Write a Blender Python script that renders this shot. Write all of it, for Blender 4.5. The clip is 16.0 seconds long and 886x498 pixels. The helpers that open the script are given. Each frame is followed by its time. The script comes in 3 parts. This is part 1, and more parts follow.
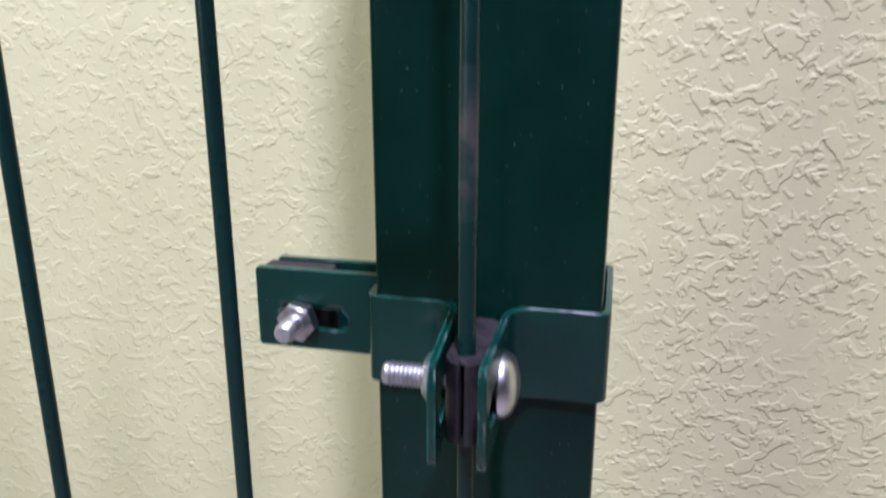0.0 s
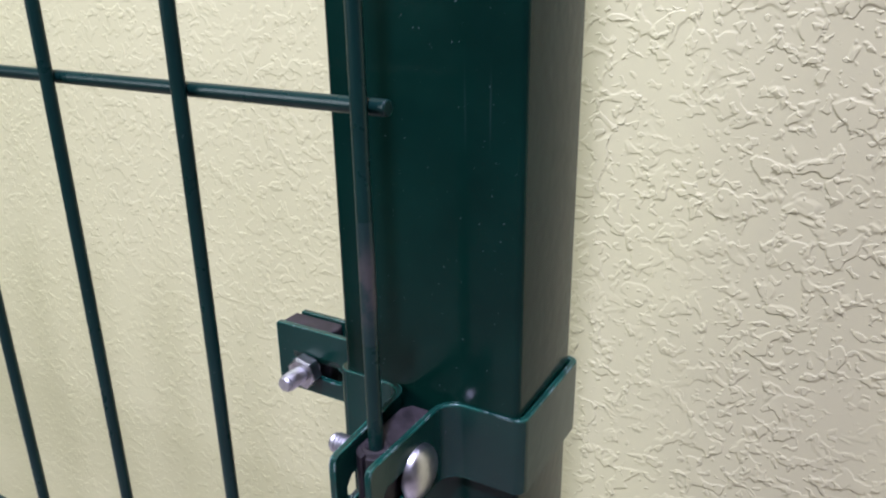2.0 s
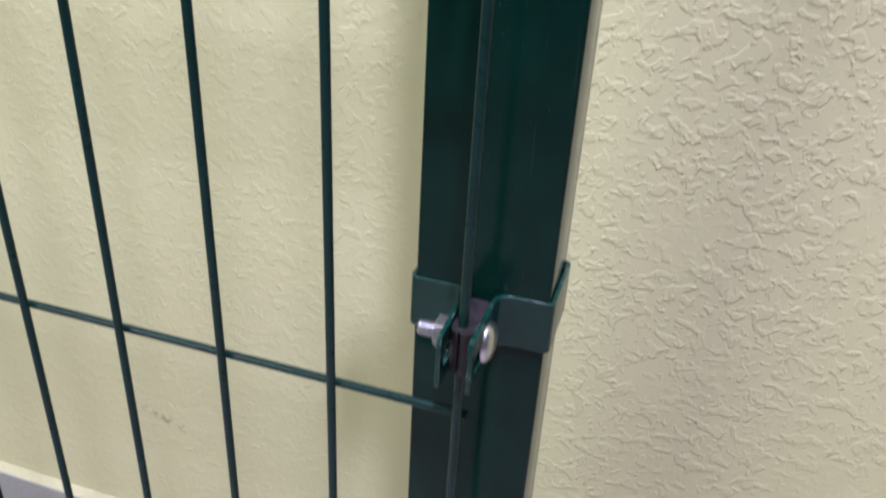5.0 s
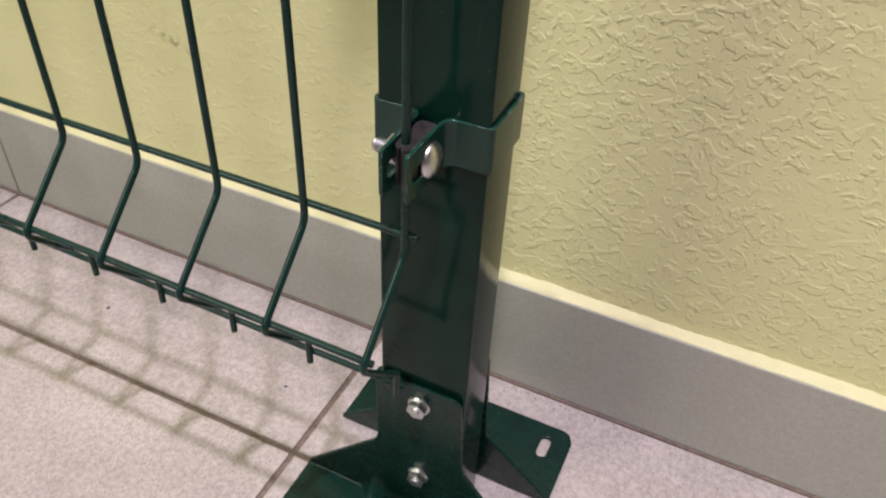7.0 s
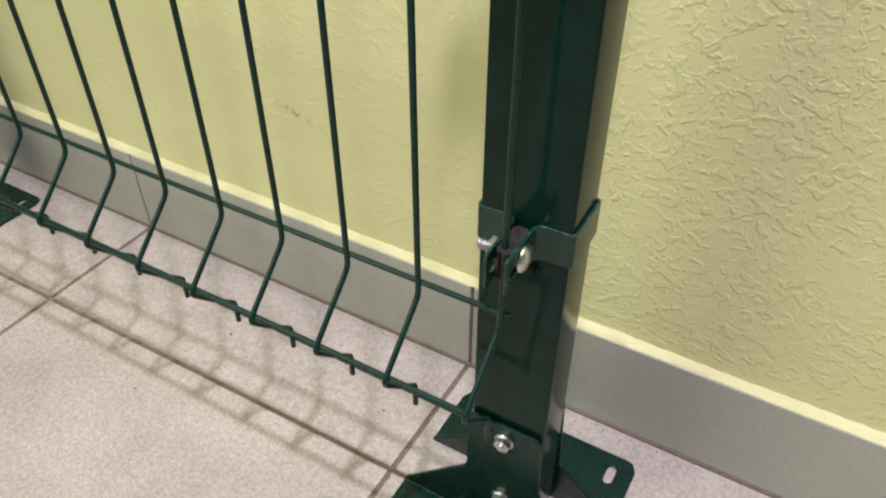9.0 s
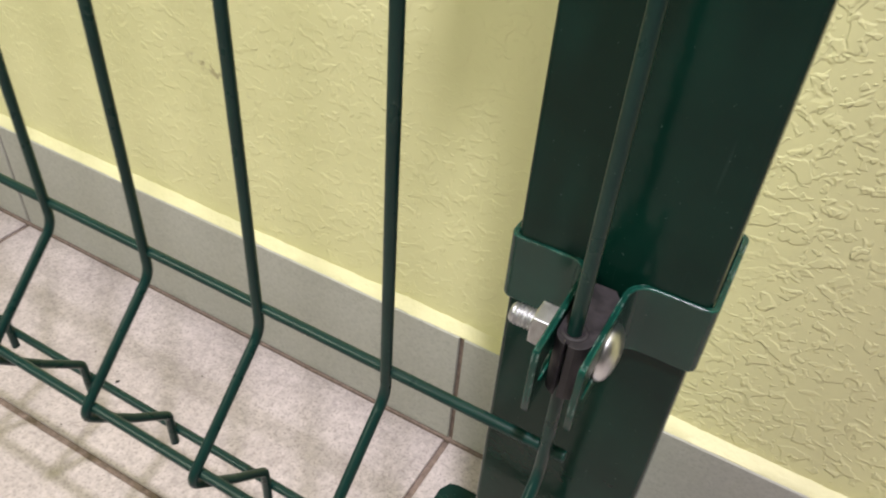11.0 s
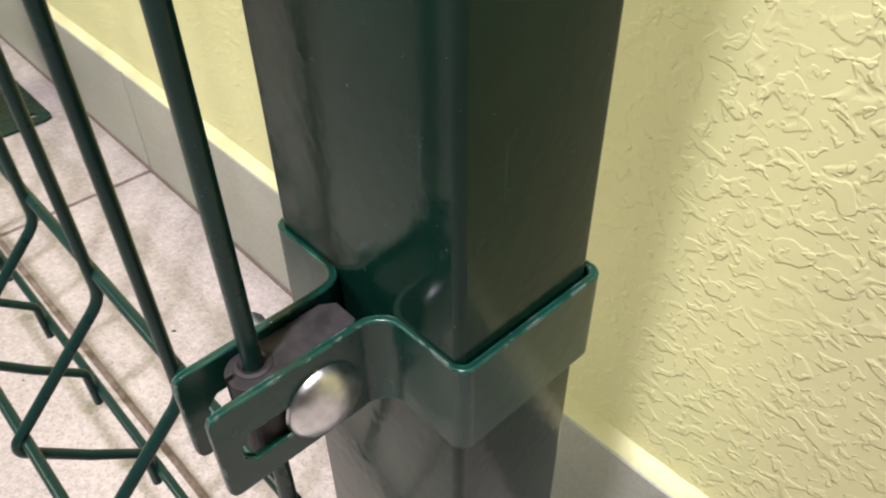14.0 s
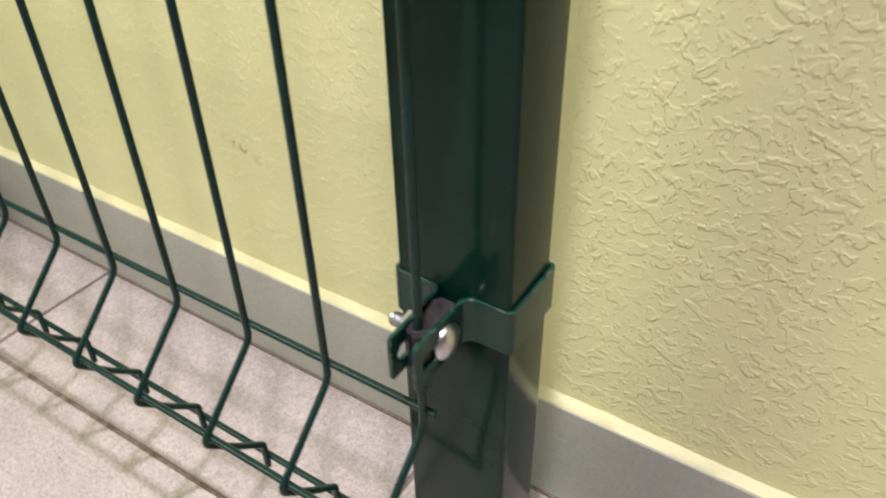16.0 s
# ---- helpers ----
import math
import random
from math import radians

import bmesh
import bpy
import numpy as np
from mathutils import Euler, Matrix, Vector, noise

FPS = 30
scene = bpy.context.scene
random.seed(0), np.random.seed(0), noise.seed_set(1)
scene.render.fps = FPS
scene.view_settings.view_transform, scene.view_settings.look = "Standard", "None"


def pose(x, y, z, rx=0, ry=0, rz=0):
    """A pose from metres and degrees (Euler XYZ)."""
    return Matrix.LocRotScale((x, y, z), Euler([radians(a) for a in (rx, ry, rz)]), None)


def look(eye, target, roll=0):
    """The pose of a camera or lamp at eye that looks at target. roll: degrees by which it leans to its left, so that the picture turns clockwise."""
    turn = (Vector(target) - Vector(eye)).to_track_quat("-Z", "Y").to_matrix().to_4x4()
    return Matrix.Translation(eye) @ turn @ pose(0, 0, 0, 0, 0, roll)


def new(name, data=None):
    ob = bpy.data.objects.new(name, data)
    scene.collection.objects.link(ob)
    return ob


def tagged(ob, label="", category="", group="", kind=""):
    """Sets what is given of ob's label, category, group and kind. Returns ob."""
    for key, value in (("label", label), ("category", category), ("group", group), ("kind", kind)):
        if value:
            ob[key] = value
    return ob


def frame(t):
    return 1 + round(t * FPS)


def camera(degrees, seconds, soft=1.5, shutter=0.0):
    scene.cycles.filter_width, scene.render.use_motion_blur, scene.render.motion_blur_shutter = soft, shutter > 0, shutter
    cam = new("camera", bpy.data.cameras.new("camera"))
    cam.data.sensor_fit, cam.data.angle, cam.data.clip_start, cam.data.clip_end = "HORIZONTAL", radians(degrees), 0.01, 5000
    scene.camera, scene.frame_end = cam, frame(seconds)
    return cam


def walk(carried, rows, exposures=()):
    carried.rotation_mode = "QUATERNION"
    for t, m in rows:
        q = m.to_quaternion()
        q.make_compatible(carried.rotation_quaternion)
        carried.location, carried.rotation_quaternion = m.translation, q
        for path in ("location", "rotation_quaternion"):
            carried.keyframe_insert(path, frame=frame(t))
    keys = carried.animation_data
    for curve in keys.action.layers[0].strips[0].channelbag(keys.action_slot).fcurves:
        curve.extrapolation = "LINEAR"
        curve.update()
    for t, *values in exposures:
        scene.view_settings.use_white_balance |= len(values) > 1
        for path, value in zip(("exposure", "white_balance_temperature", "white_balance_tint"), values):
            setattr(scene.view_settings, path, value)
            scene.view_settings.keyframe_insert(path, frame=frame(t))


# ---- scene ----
cam = camera(60.4, 16.0, soft=2.0, shutter=0.3)
PATH = [
    (0.0, (0.0305, -0.1518, 0.8490), (-0.0123, 0.0351, 0.7923), 0.13),
    (0.5, (0.0536, -0.1554, 0.8133), (-0.0073, 0.0275, 0.7601), -0.55),
    (1.0, (0.0822, -0.1426, 0.8373), (0.0027, 0.0330, 0.7842), -1.02),
    (1.5, (0.1048, -0.1333, 0.8649), (0.0120, 0.0335, 0.8052), -1.12),
    (2.0, (0.1015, -0.1358, 0.8977), (0.0071, 0.0257, 0.8271), -0.69),
    (2.5, (0.0757, -0.1622, 0.8990), (-0.0092, 0.0001, 0.8189), 0.12),
    (3.0, (0.0306, -0.1812, 0.8881), (-0.0378, -0.0125, 0.8053), 1.12),
    (3.5, (0.0124, -0.2010, 0.8699), (-0.0432, -0.0280, 0.7863), 1.78),
    (4.0, (0.0191, -0.2246, 0.8170), (-0.0290, -0.0500, 0.7322), 2.75),
    (4.2, (0.0300, -0.2289, 0.7905), (-0.0177, -0.0543, 0.7054), 2.95),
    (6.3, (0.1017, -0.2501, 0.5372), (0.0439, -0.0971, 0.4221), 3.86),
    (6.5, (0.1107, -0.2487, 0.5227), (0.0520, -0.0986, 0.4043), 3.75),
    (7.0, (0.1327, -0.2549, 0.5024), (0.0711, -0.1128, 0.3759), 3.15),
    (7.5, (0.1526, -0.2724, 0.5037), (0.0875, -0.1395, 0.3691), 1.87),
    (8.0, (0.1473, -0.2851, 0.5027), (0.0793, -0.1583, 0.3639), 0.73),
    (8.5, (0.1456, -0.2907, 0.5483), (0.0728, -0.1633, 0.4125), 0.06),
    (9.0, (0.1333, -0.2964, 0.5953), (0.0566, -0.1634, 0.4672), 0.13),
    (9.5, (0.1267, -0.2901, 0.6153), (0.0493, -0.1518, 0.4933), 0.65),
    (9.7, (0.1130, -0.2809, 0.6030), (0.0366, -0.1403, 0.4830), 1.24),
    (11.8, (0.0166, -0.0850, 0.4227), (-0.0499, 0.0490, 0.2899), 5.81),
    (12.0, (0.0167, -0.0834, 0.4209), (-0.0497, 0.0498, 0.2873), 5.61),
    (12.5, (0.0233, -0.0757, 0.4201), (-0.0463, 0.0533, 0.2840), 5.01),
    (13.0, (0.0430, -0.0657, 0.4266), (-0.0377, 0.0552, 0.2892), 3.50),
    (13.5, (0.0644, -0.0532, 0.4346), (-0.0292, 0.0577, 0.2970), 1.57),
    (14.0, (0.0965, -0.0374, 0.4386), (-0.0146, 0.0645, 0.3071), -0.80),
    (14.5, (0.1292, -0.0389, 0.4424), (-0.0022, 0.0525, 0.3224), -3.10),
    (15.0, (0.1766, -0.0615, 0.4312), (0.0392, 0.0321, 0.3200), -4.05),
    (15.5, (0.1799, -0.1098, 0.4531), (0.0619, 0.0046, 0.3392), -2.37),
    (16.0, (0.1407, -0.1885, 0.5448), (0.0522, -0.0557, 0.4243), -1.18),
]
EXPOSURES = [
    (0.0, -0.45, 5200, 31),
    (1.5, -0.52, 5200, 31),
    (2.5, -0.43, 5200, 31),
    (4.2, -0.40, 5200, 29),
    (6.3, -0.31, 5900, 27),
    (7.0, -0.30, 6300, 17),
    (8.0, -0.29, 6250, 8),
    (9.5, -0.22, 6350, 6),
    (12.0, 0.11, 6300, 11),
    (13.0, 0.28, 6300, 11),
    (14.5, 0.10, 6300, 12),
    (16.0, -0.08, 6300, 12),
]
walk(cam, [(t, look(eye, target, roll)) for t, eye, target, roll in PATH], EXPOSURES)

# ---- light: a small cool lamp over the fence and a wide, warmer, softer fill added to the side ----
U = 0.11            # one plan unit in metres; fence wires stand half a unit apart
world = bpy.data.worlds.new("room_air")
scene.world = world
world.use_nodes = True
world.node_tree.nodes["Background"].inputs[0].default_value = (1.0, 0.97, 0.92, 1)
world.node_tree.nodes["Background"].inputs[1].default_value = 0.02


def area_lamp(x, y, z, size, power, aim=None, colour=(1.0, 0.965, 0.92)):
    """A square lamp that shines straight down, or towards a point."""
    data = bpy.data.lights.new("area_lamp", "AREA")
    data.shape, data.size, data.energy, data.color = "SQUARE", size, power, colour
    lamp = new("area_lamp", data)
    lamp.matrix_world = look((x, y, z), aim) if aim else pose(x, y, z)
    return lamp


area_lamp(0.190, -0.440, 2.40, 0.075, 61, colour=(1.02, 0.95, 1.01))
# unseen fill without a known source, added to brighten the wall's left side
area_lamp(-1.00, -1.10, 1.38, 0.8, 19, (0.0, 0.2, 0.6), (0.97, 0.995, 0.73))


# ---- materials ----
def material(name):
    m = bpy.data.materials.new(name)
    m.use_nodes = True
    nodes, links = m.node_tree.nodes, m.node_tree.links
    return m, nodes, links, nodes["Principled BSDF"]


def node(nodes, kind, **values):
    n = nodes.new(kind)
    for key, value in values.items():
        n.inputs[key].default_value = value
    return n


def ramp(nodes, links, source, stops):
    r = nodes.new("ShaderNodeValToRGB")
    links.new(source, r.inputs[0])
    while len(r.color_ramp.elements) < len(stops):
        r.color_ramp.elements.new(0.5)
    for e, (at, c) in zip(r.color_ramp.elements, stops):
        e.position, e.color = at, (*c, 1)
    return r.outputs[0]


def spread(nodes, links, source, lo, hi):
    r = nodes.new("ShaderNodeMapRange")
    r.interpolation_type = "SMOOTHSTEP"
    r.inputs["From Min"].default_value, r.inputs["From Max"].default_value = lo, hi
    links.new(source, r.inputs["Value"])
    return r.outputs[0]


def maths(nodes, links, operation, a, b):
    m = nodes.new("ShaderNodeMath")
    m.operation = operation
    for slot, v in zip(m.inputs, (a, b)):
        if isinstance(v, (int, float)):
            slot.default_value = v
        else:
            links.new(v, slot)
    return m.outputs[0]


def bump(nodes, links, height, bsdf, strength, distance):
    b = node(nodes, "ShaderNodeBump", Strength=strength, Distance=distance)
    links.new(height, b.inputs["Height"])
    links.new(b.outputs[0], bsdf.inputs["Normal"])


def noise_of(nodes, links, coords, scale, detail=2.0, rough=0.5, distortion=0.0):
    n = node(nodes, "ShaderNodeTexNoise", Scale=scale, Detail=detail, Roughness=rough, Distortion=distortion)
    links.new(coords, n.inputs["Vector"])
    return n.outputs["Fac"]


def mix(nodes, links, fac, a, b):
    m = nodes.new("ShaderNodeMix")
    m.data_type = "RGBA"
    for slot, v in zip((m.inputs[0], m.inputs[6], m.inputs[7]), (fac, a, b)):
        if isinstance(v, tuple):
            slot.default_value = (*v, 1)
        elif isinstance(v, (int, float)):
            slot.default_value = v
        else:
            links.new(v, slot)
    return m.outputs[2]


def green_coat(name, base, rough, worn=0.0, ior=1.45):
    """Moss-green powder coat: glossy, with orange peel, dust specks and a few rubbed places."""
    m, nodes, links, bsdf = material(name)
    at = nodes.new("ShaderNodeTexCoord").outputs["Object"]
    cloud = noise_of(nodes, links, at, 45, 3)
    tone = ramp(nodes, links, cloud, [(0.3, tuple(c * 0.85 for c in base)), (0.7, tuple(c * 1.15 for c in base))])
    specks = spread(nodes, links, noise_of(nodes, links, at, 1000, 1), 0.77, 0.81)
    tone = mix(nodes, links, specks, tone, (0.07, 0.11, 0.10))
    # dried runs down the coat
    runs = nodes.new("ShaderNodeMapping")
    runs.inputs["Scale"].default_value = (1.0, 1.0, 0.03)
    links.new(at, runs.inputs["Vector"])
    streaks = maths(nodes, links, "MULTIPLY", spread(nodes, links, noise_of(nodes, links, runs.outputs[0], 420, 2), 0.66, 0.74), spread(nodes, links, noise_of(nodes, links, at, 24, 2), 0.52, 0.62))
    tone = mix(nodes, links, maths(nodes, links, "MULTIPLY", streaks, 0.5), tone, (0.035, 0.062, 0.056))
    if worn:
        edge = node(nodes, "ShaderNodeBevel", Radius=0.0009)
        edge.samples = 4
        dot = nodes.new("ShaderNodeVectorMath")
        dot.operation = "DOT_PRODUCT"
        links.new(edge.outputs[0], dot.inputs[0])
        links.new(nodes.new("ShaderNodeNewGeometry").outputs["Normal"], dot.inputs[1])
        rim = spread(nodes, links, maths(nodes, links, "SUBTRACT", 1.0, dot.outputs["Value"]), 0.03, 0.14)
        rub = spread(nodes, links, noise_of(nodes, links, at, 95, 3), 0.50 + worn, 0.62 + worn)
        bare = spread(nodes, links, noise_of(nodes, links, at, 210, 2), 0.62 + 0.6 * worn, 0.68 + 0.6 * worn)
        tone = mix(nodes, links, maths(nodes, links, "MULTIPLY", rim, rub), tone, (0.03, 0.20, 0.14))
        tone = mix(nodes, links, maths(nodes, links, "MULTIPLY", rim, bare), tone, (0.34, 0.42, 0.40))
    links.new(tone, bsdf.inputs["Base Color"])
    links.new(maths(nodes, links, "ADD", maths(nodes, links, "MULTIPLY", noise_of(nodes, links, at, 120, 3), 0.12), rough - 0.06), bsdf.inputs["Roughness"])
    bsdf.inputs["IOR"].default_value = ior
    peel = maths(nodes, links, "ADD", noise_of(nodes, links, at, 260, 1), maths(nodes, links, "MULTIPLY", specks, 0.6))
    bump(nodes, links, peel, bsdf, 0.18, 0.0004)
    return m


def plaster(name):
    """Yellow painted trowel plaster: flat islands with raised rims, crumbs and smooth valleys."""
    m, nodes, links, bsdf = material(name)
    at = nodes.new("ShaderNodeTexCoord").outputs["Object"]
    long = nodes.new("ShaderNodeMapping")
    long.inputs["Scale"].default_value = (0.95, 1.0, 1.05)
    links.new(at, long.inputs["Vector"])
    flat = long.outputs[0]
    big = noise_of(nodes, links, flat, 92, 2.0, 0.5, 0.5)
    fine = noise_of(nodes, links, flat, 225, 1.5, 0.5, 0.3)
    where = spread(nodes, links, noise_of(nodes, links, at, 19, 2), 0.26, 0.54)
    # trowelled smoother behind the mesh panel
    side = nodes.new("ShaderNodeSeparateXYZ")
    links.new(at, side.inputs[0])
    where = maths(nodes, links, "MULTIPLY", where, maths(nodes, links, "ADD", 0.45, maths(nodes, links, "MULTIPLY", spread(nodes, links, side.outputs["X"], -0.16, 0.06), 0.55)))
    islands = spread(nodes, links, big, 0.51, 0.585)
    crumbs = spread(nodes, links, fine, 0.565, 0.645)
    soft = noise_of(nodes, links, at, 34, 3)
    height = maths(nodes, links, "MULTIPLY", maths(nodes, links, "ADD", islands, maths(nodes, links, "MULTIPLY", crumbs, 0.8)), maths(nodes, links, "ADD", maths(nodes, links, "MULTIPLY", where, 0.75), 0.25))
    height = maths(nodes, links, "ADD", height, maths(nodes, links, "MULTIPLY", soft, 0.5))
    height = maths(nodes, links, "ADD", height, maths(nodes, links, "MULTIPLY", noise_of(nodes, links, at, 600, 2), 0.05))
    cloud = noise_of(nodes, links, at, 5, 4)
    tone = ramp(nodes, links, cloud, [(0.3, (0.738, 0.714, 0.388)), (0.7, (0.788, 0.760, 0.430))])
    # a rubbed grey-brown streak low on the wall
    place = nodes.new("ShaderNodeMapping")
    place.vector_type = "TEXTURE"
    place.inputs["Location"].default_value = (-0.302, 0.0, 0.2325)
    place.inputs["Rotation"].default_value = (0, radians(17), 0)
    place.inputs["Scale"].default_value = (0.050, 0.2, 0.0095)
    links.new(at, place.inputs["Vector"])
    ball = nodes.new("ShaderNodeTexGradient")
    ball.gradient_type = "QUADRATIC_SPHERE"
    links.new(place.outputs[0], ball.inputs[0])
    streak = maths(nodes, links, "MULTIPLY", spread(nodes, links, ball.outputs["Fac"], 0.02, 0.5), spread(nodes, links, noise_of(nodes, links, at, 130, 3), 0.46, 0.60))
    tone = mix(nodes, links, maths(nodes, links, "MULTIPLY", streak, 0.7), tone, (0.33, 0.27, 0.15))
    links.new(tone, bsdf.inputs["Base Color"])
    bsdf.inputs["Roughness"].default_value = 0.62
    bump(nodes, links, height, bsdf, 1.0, 0.00034)
    return m


def ledge_paint(name):
    m, nodes, links, bsdf = material(name)
    at = nodes.new("ShaderNodeTexCoord").outputs["Object"]
    tone = ramp(nodes, links, noise_of(nodes, links, at, 25, 4), [(0.3, (0.64, 0.61, 0.35)), (0.7, (0.71, 0.675, 0.41))])
    links.new(tone, bsdf.inputs["Base Color"])
    bsdf.inputs["Roughness"].default_value = 0.6
    bump(nodes, links, noise_of(nodes, links, at, 90, 4), bsdf, 0.7, 0.002)
    return m


def porcelain(name, light, dark, speck, rough):
    m, nodes, links, bsdf = material(name)
    at = nodes.new("ShaderNodeTexCoord").outputs["Object"]
    info = nodes.new("ShaderNodeObjectInfo")
    shift = nodes.new("ShaderNodeVectorMath")
    shift.operation = "ADD"
    links.new(at, shift.inputs[0])
    links.new(info.outputs["Random"], shift.inputs[1])
    at = shift.outputs[0]
    cloud = maths(nodes, links, "ADD", maths(nodes, links, "MULTIPLY", noise_of(nodes, links, at, 14, 5, 0.6), 0.35), maths(nodes, links, "MULTIPLY", noise_of(nodes, links, at, 230, 4, 0.65), 0.65))
    tone = ramp(nodes, links, cloud, [(0.36, dark), (0.64, light)])
    grain = spread(nodes, links, noise_of(nodes, links, at, 480, 2), 0.52, 0.68)
    tone = mix(nodes, links, maths(nodes, links, "MULTIPLY", grain, 0.6), tone, speck)
    links.new(tone, bsdf.inputs["Base Color"])
    bsdf.inputs["Roughness"].default_value = rough
    bump(nodes, links, noise_of(nodes, links, at, 300, 3), bsdf, 0.15, 0.0005)
    return m


def plain(name, colour, rough, metal=0.0, grain=200.0, depth=0.0003, vary=0.15):
    m, nodes, links, bsdf = material(name)
    at = nodes.new("ShaderNodeTexCoord").outputs["Object"]
    n = noise_of(nodes, links, at, grain, 3)
    tone = ramp(nodes, links, n, [(0.3, tuple(c * (1 - vary) for c in colour)), (0.7, tuple(min(1, c * (1 + vary)) for c in colour))])
    links.new(tone, bsdf.inputs["Base Color"])
    links.new(maths(nodes, links, "ADD", maths(nodes, links, "MULTIPLY", n, 0.16), rough - 0.08), bsdf.inputs["Roughness"])
    bsdf.inputs["Metallic"].default_value = metal
    bump(nodes, links, n, bsdf, 0.25, depth)
    return m


GREEN = green_coat("green_powder_coat", (0.0030, 0.0215, 0.0152), 0.15, 0.14, 1.28)
GREEN_BRACKET = green_coat("green_bracket_coat", (0.0035, 0.0235, 0.0178), 0.27, 0.12, 1.36)
GREEN_WIRE = green_coat("green_wire_coat", (0.005, 0.027, 0.0225), 0.29, 0.0, 1.36)
GREEN_CLAMP = green_coat("green_clamp_coat", (0.004, 0.034, 0.025), 0.24, -0.09)
ZINC = plain("zinc_steel", (0.60, 0.60, 0.61), 0.32, 1.0, 350, 0.0002)
THREAD = plain("threaded_steel", (0.60, 0.60, 0.61), 0.46, 1.0, 500, 0.0002)
RUBBER = plain("black_rubber", (0.018, 0.0142, 0.0168), 0.60, 0.0, 330, 0.0007, 0.6)
PLASTER = plaster("yellow_plaster")
LEDGE = ledge_paint("painted_ledge")
TILE = porcelain("floor_porcelain", (0.585, 0.515, 0.505), (0.360, 0.312, 0.305), (0.27, 0.228, 0.22), 0.42)
SKIRT = porcelain("grey_porcelain", (0.462, 0.462, 0.416), (0.395, 0.394, 0.354), (0.345, 0.342, 0.31), 0.45)


def rubbed(name):
    """Wire coat rubbed grey in a short stretch that fades out at its ends."""
    m, nodes, links, bsdf = material(name)
    at = nodes.new("ShaderNodeTexCoord").outputs["Object"]
    split = nodes.new("ShaderNodeSeparateXYZ")
    links.new(at, split.inputs[0])
    z = split.outputs["Z"]
    band = maths(nodes, links, "MULTIPLY", spread(nodes, links, z, 0.812, 0.822), maths(nodes, links, "SUBTRACT", 1.0, spread(nodes, links, z, 0.829, 0.839)))
    patch = maths(nodes, links, "MULTIPLY", band, spread(nodes, links, noise_of(nodes, links, at, 170, 3), 0.40, 0.58))
    links.new(mix(nodes, links, patch, (0.006, 0.028, 0.0255), (0.060, 0.058, 0.056)), bsdf.inputs["Base Color"])
    bsdf.inputs["Roughness"].default_value = 0.42
    return m


SCUFF = rubbed("rubbed_coating")
DIRT = plain("dark_grit", (0.07, 0.06, 0.05), 0.9, 0.0, 300, 0.0003, 0.3)
GROUT = plain("brown_grout", (0.195, 0.145, 0.122), 0.85, 0.0, 300, 0.0006, 0.3)
# grey kept dark so the closing walls show little in the glossy coats
DARK_WALL = plain("dark_grey_wall_paint", (0.17, 0.165, 0.155), 0.8, 0.0, 30, 0.0004, 0.04)
CEILING = plain("white_ceiling_paint", (0.78, 0.77, 0.74), 0.8, 0.0, 30, 0.0004, 0.03)


# ---- builders ----
def part(name, bm, mat, parent=None, label="", smooth=False, bevel=0.0):
    data = bpy.data.meshes.new(name)
    bmesh.ops.recalc_face_normals(bm, faces=bm.faces)
    for f in bm.faces:
        f.smooth = smooth
    bm.to_mesh(data)
    bm.free()
    data.materials.append(mat)
    ob = new(name, data)
    if smooth:
        data.set_sharp_from_angle(angle=radians(40))
    if bevel:
        b = ob.modifiers.new("bevel", "BEVEL")
        b.width, b.segments, b.limit_method, b.angle_limit = bevel, 2, "ANGLE", radians(50)
    if parent:
        ob.parent = parent
    if label:
        tagged(ob, label)
    return ob


def holder(name, m, label, category, group=""):
    ob = new(name)
    ob.matrix_world = m
    ob.empty_display_size = 0.02
    return tagged(ob, label, category, group)


def box(bm, x0, x1, y0, y1, z0, z1):
    v = [bm.verts.new((x, y, z)) for x in (x0, x1) for y in (y0, y1) for z in (z0, z1)]
    for a in ((0, 1, 3, 2), (4, 6, 7, 5), (0, 4, 5, 1), (2, 3, 7, 6), (0, 2, 6, 4), (1, 5, 7, 3)):
        bm.faces.new([v[i] for i in a])


def slab(x0, x1, y0, y1, z0, z1):
    bm = bmesh.new()
    box(bm, x0, x1, y0, y1, z0, z1)
    return bm


def rounded(points, radii, steps=5):
    """A polyline with its inner corners turned into arcs."""
    out = [Vector(points[0])]
    for a, b, c, r in zip(points, points[1:], points[2:], radii):
        a, b, c = Vector(a), Vector(b), Vector(c)
        u, w = (a - b).normalized(), (c - b).normalized()
        half = u.angle(w) / 2
        reach = r / math.tan(half)
        start, end = b + u * reach, b + w * reach
        centre = b + (u + w).normalized() * (r / math.sin(half))
        p, q = start - centre, end - centre
        whole = p.angle(q)
        for k in range(steps + 1):
            f = k / steps
            out.append(centre + (p * math.sin((1 - f) * whole) + q * math.sin(f * whole)) / math.sin(whole))
    out.append(Vector(points[-1]))
    return out


def tube(bm, line, radius, sides=12):
    rings = []
    side = None
    for i, p in enumerate(line):
        d = (line[min(i + 1, len(line) - 1)] - line[max(i - 1, 0)]).normalized()
        if side is None:
            side = d.orthogonal().normalized()
        side = (side - d * side.dot(d)).normalized()
        other = d.cross(side)
        rings.append([bm.verts.new(p + radius * (math.cos(2 * math.pi * k / sides) * side + math.sin(2 * math.pi * k / sides) * other)) for k in range(sides)])
    for a, b in zip(rings, rings[1:]):
        for k in range(sides):
            bm.faces.new((a[k], a[(k + 1) % sides], b[(k + 1) % sides], b[k]))
    bm.faces.new(rings[0][::-1])
    bm.faces.new(rings[-1])


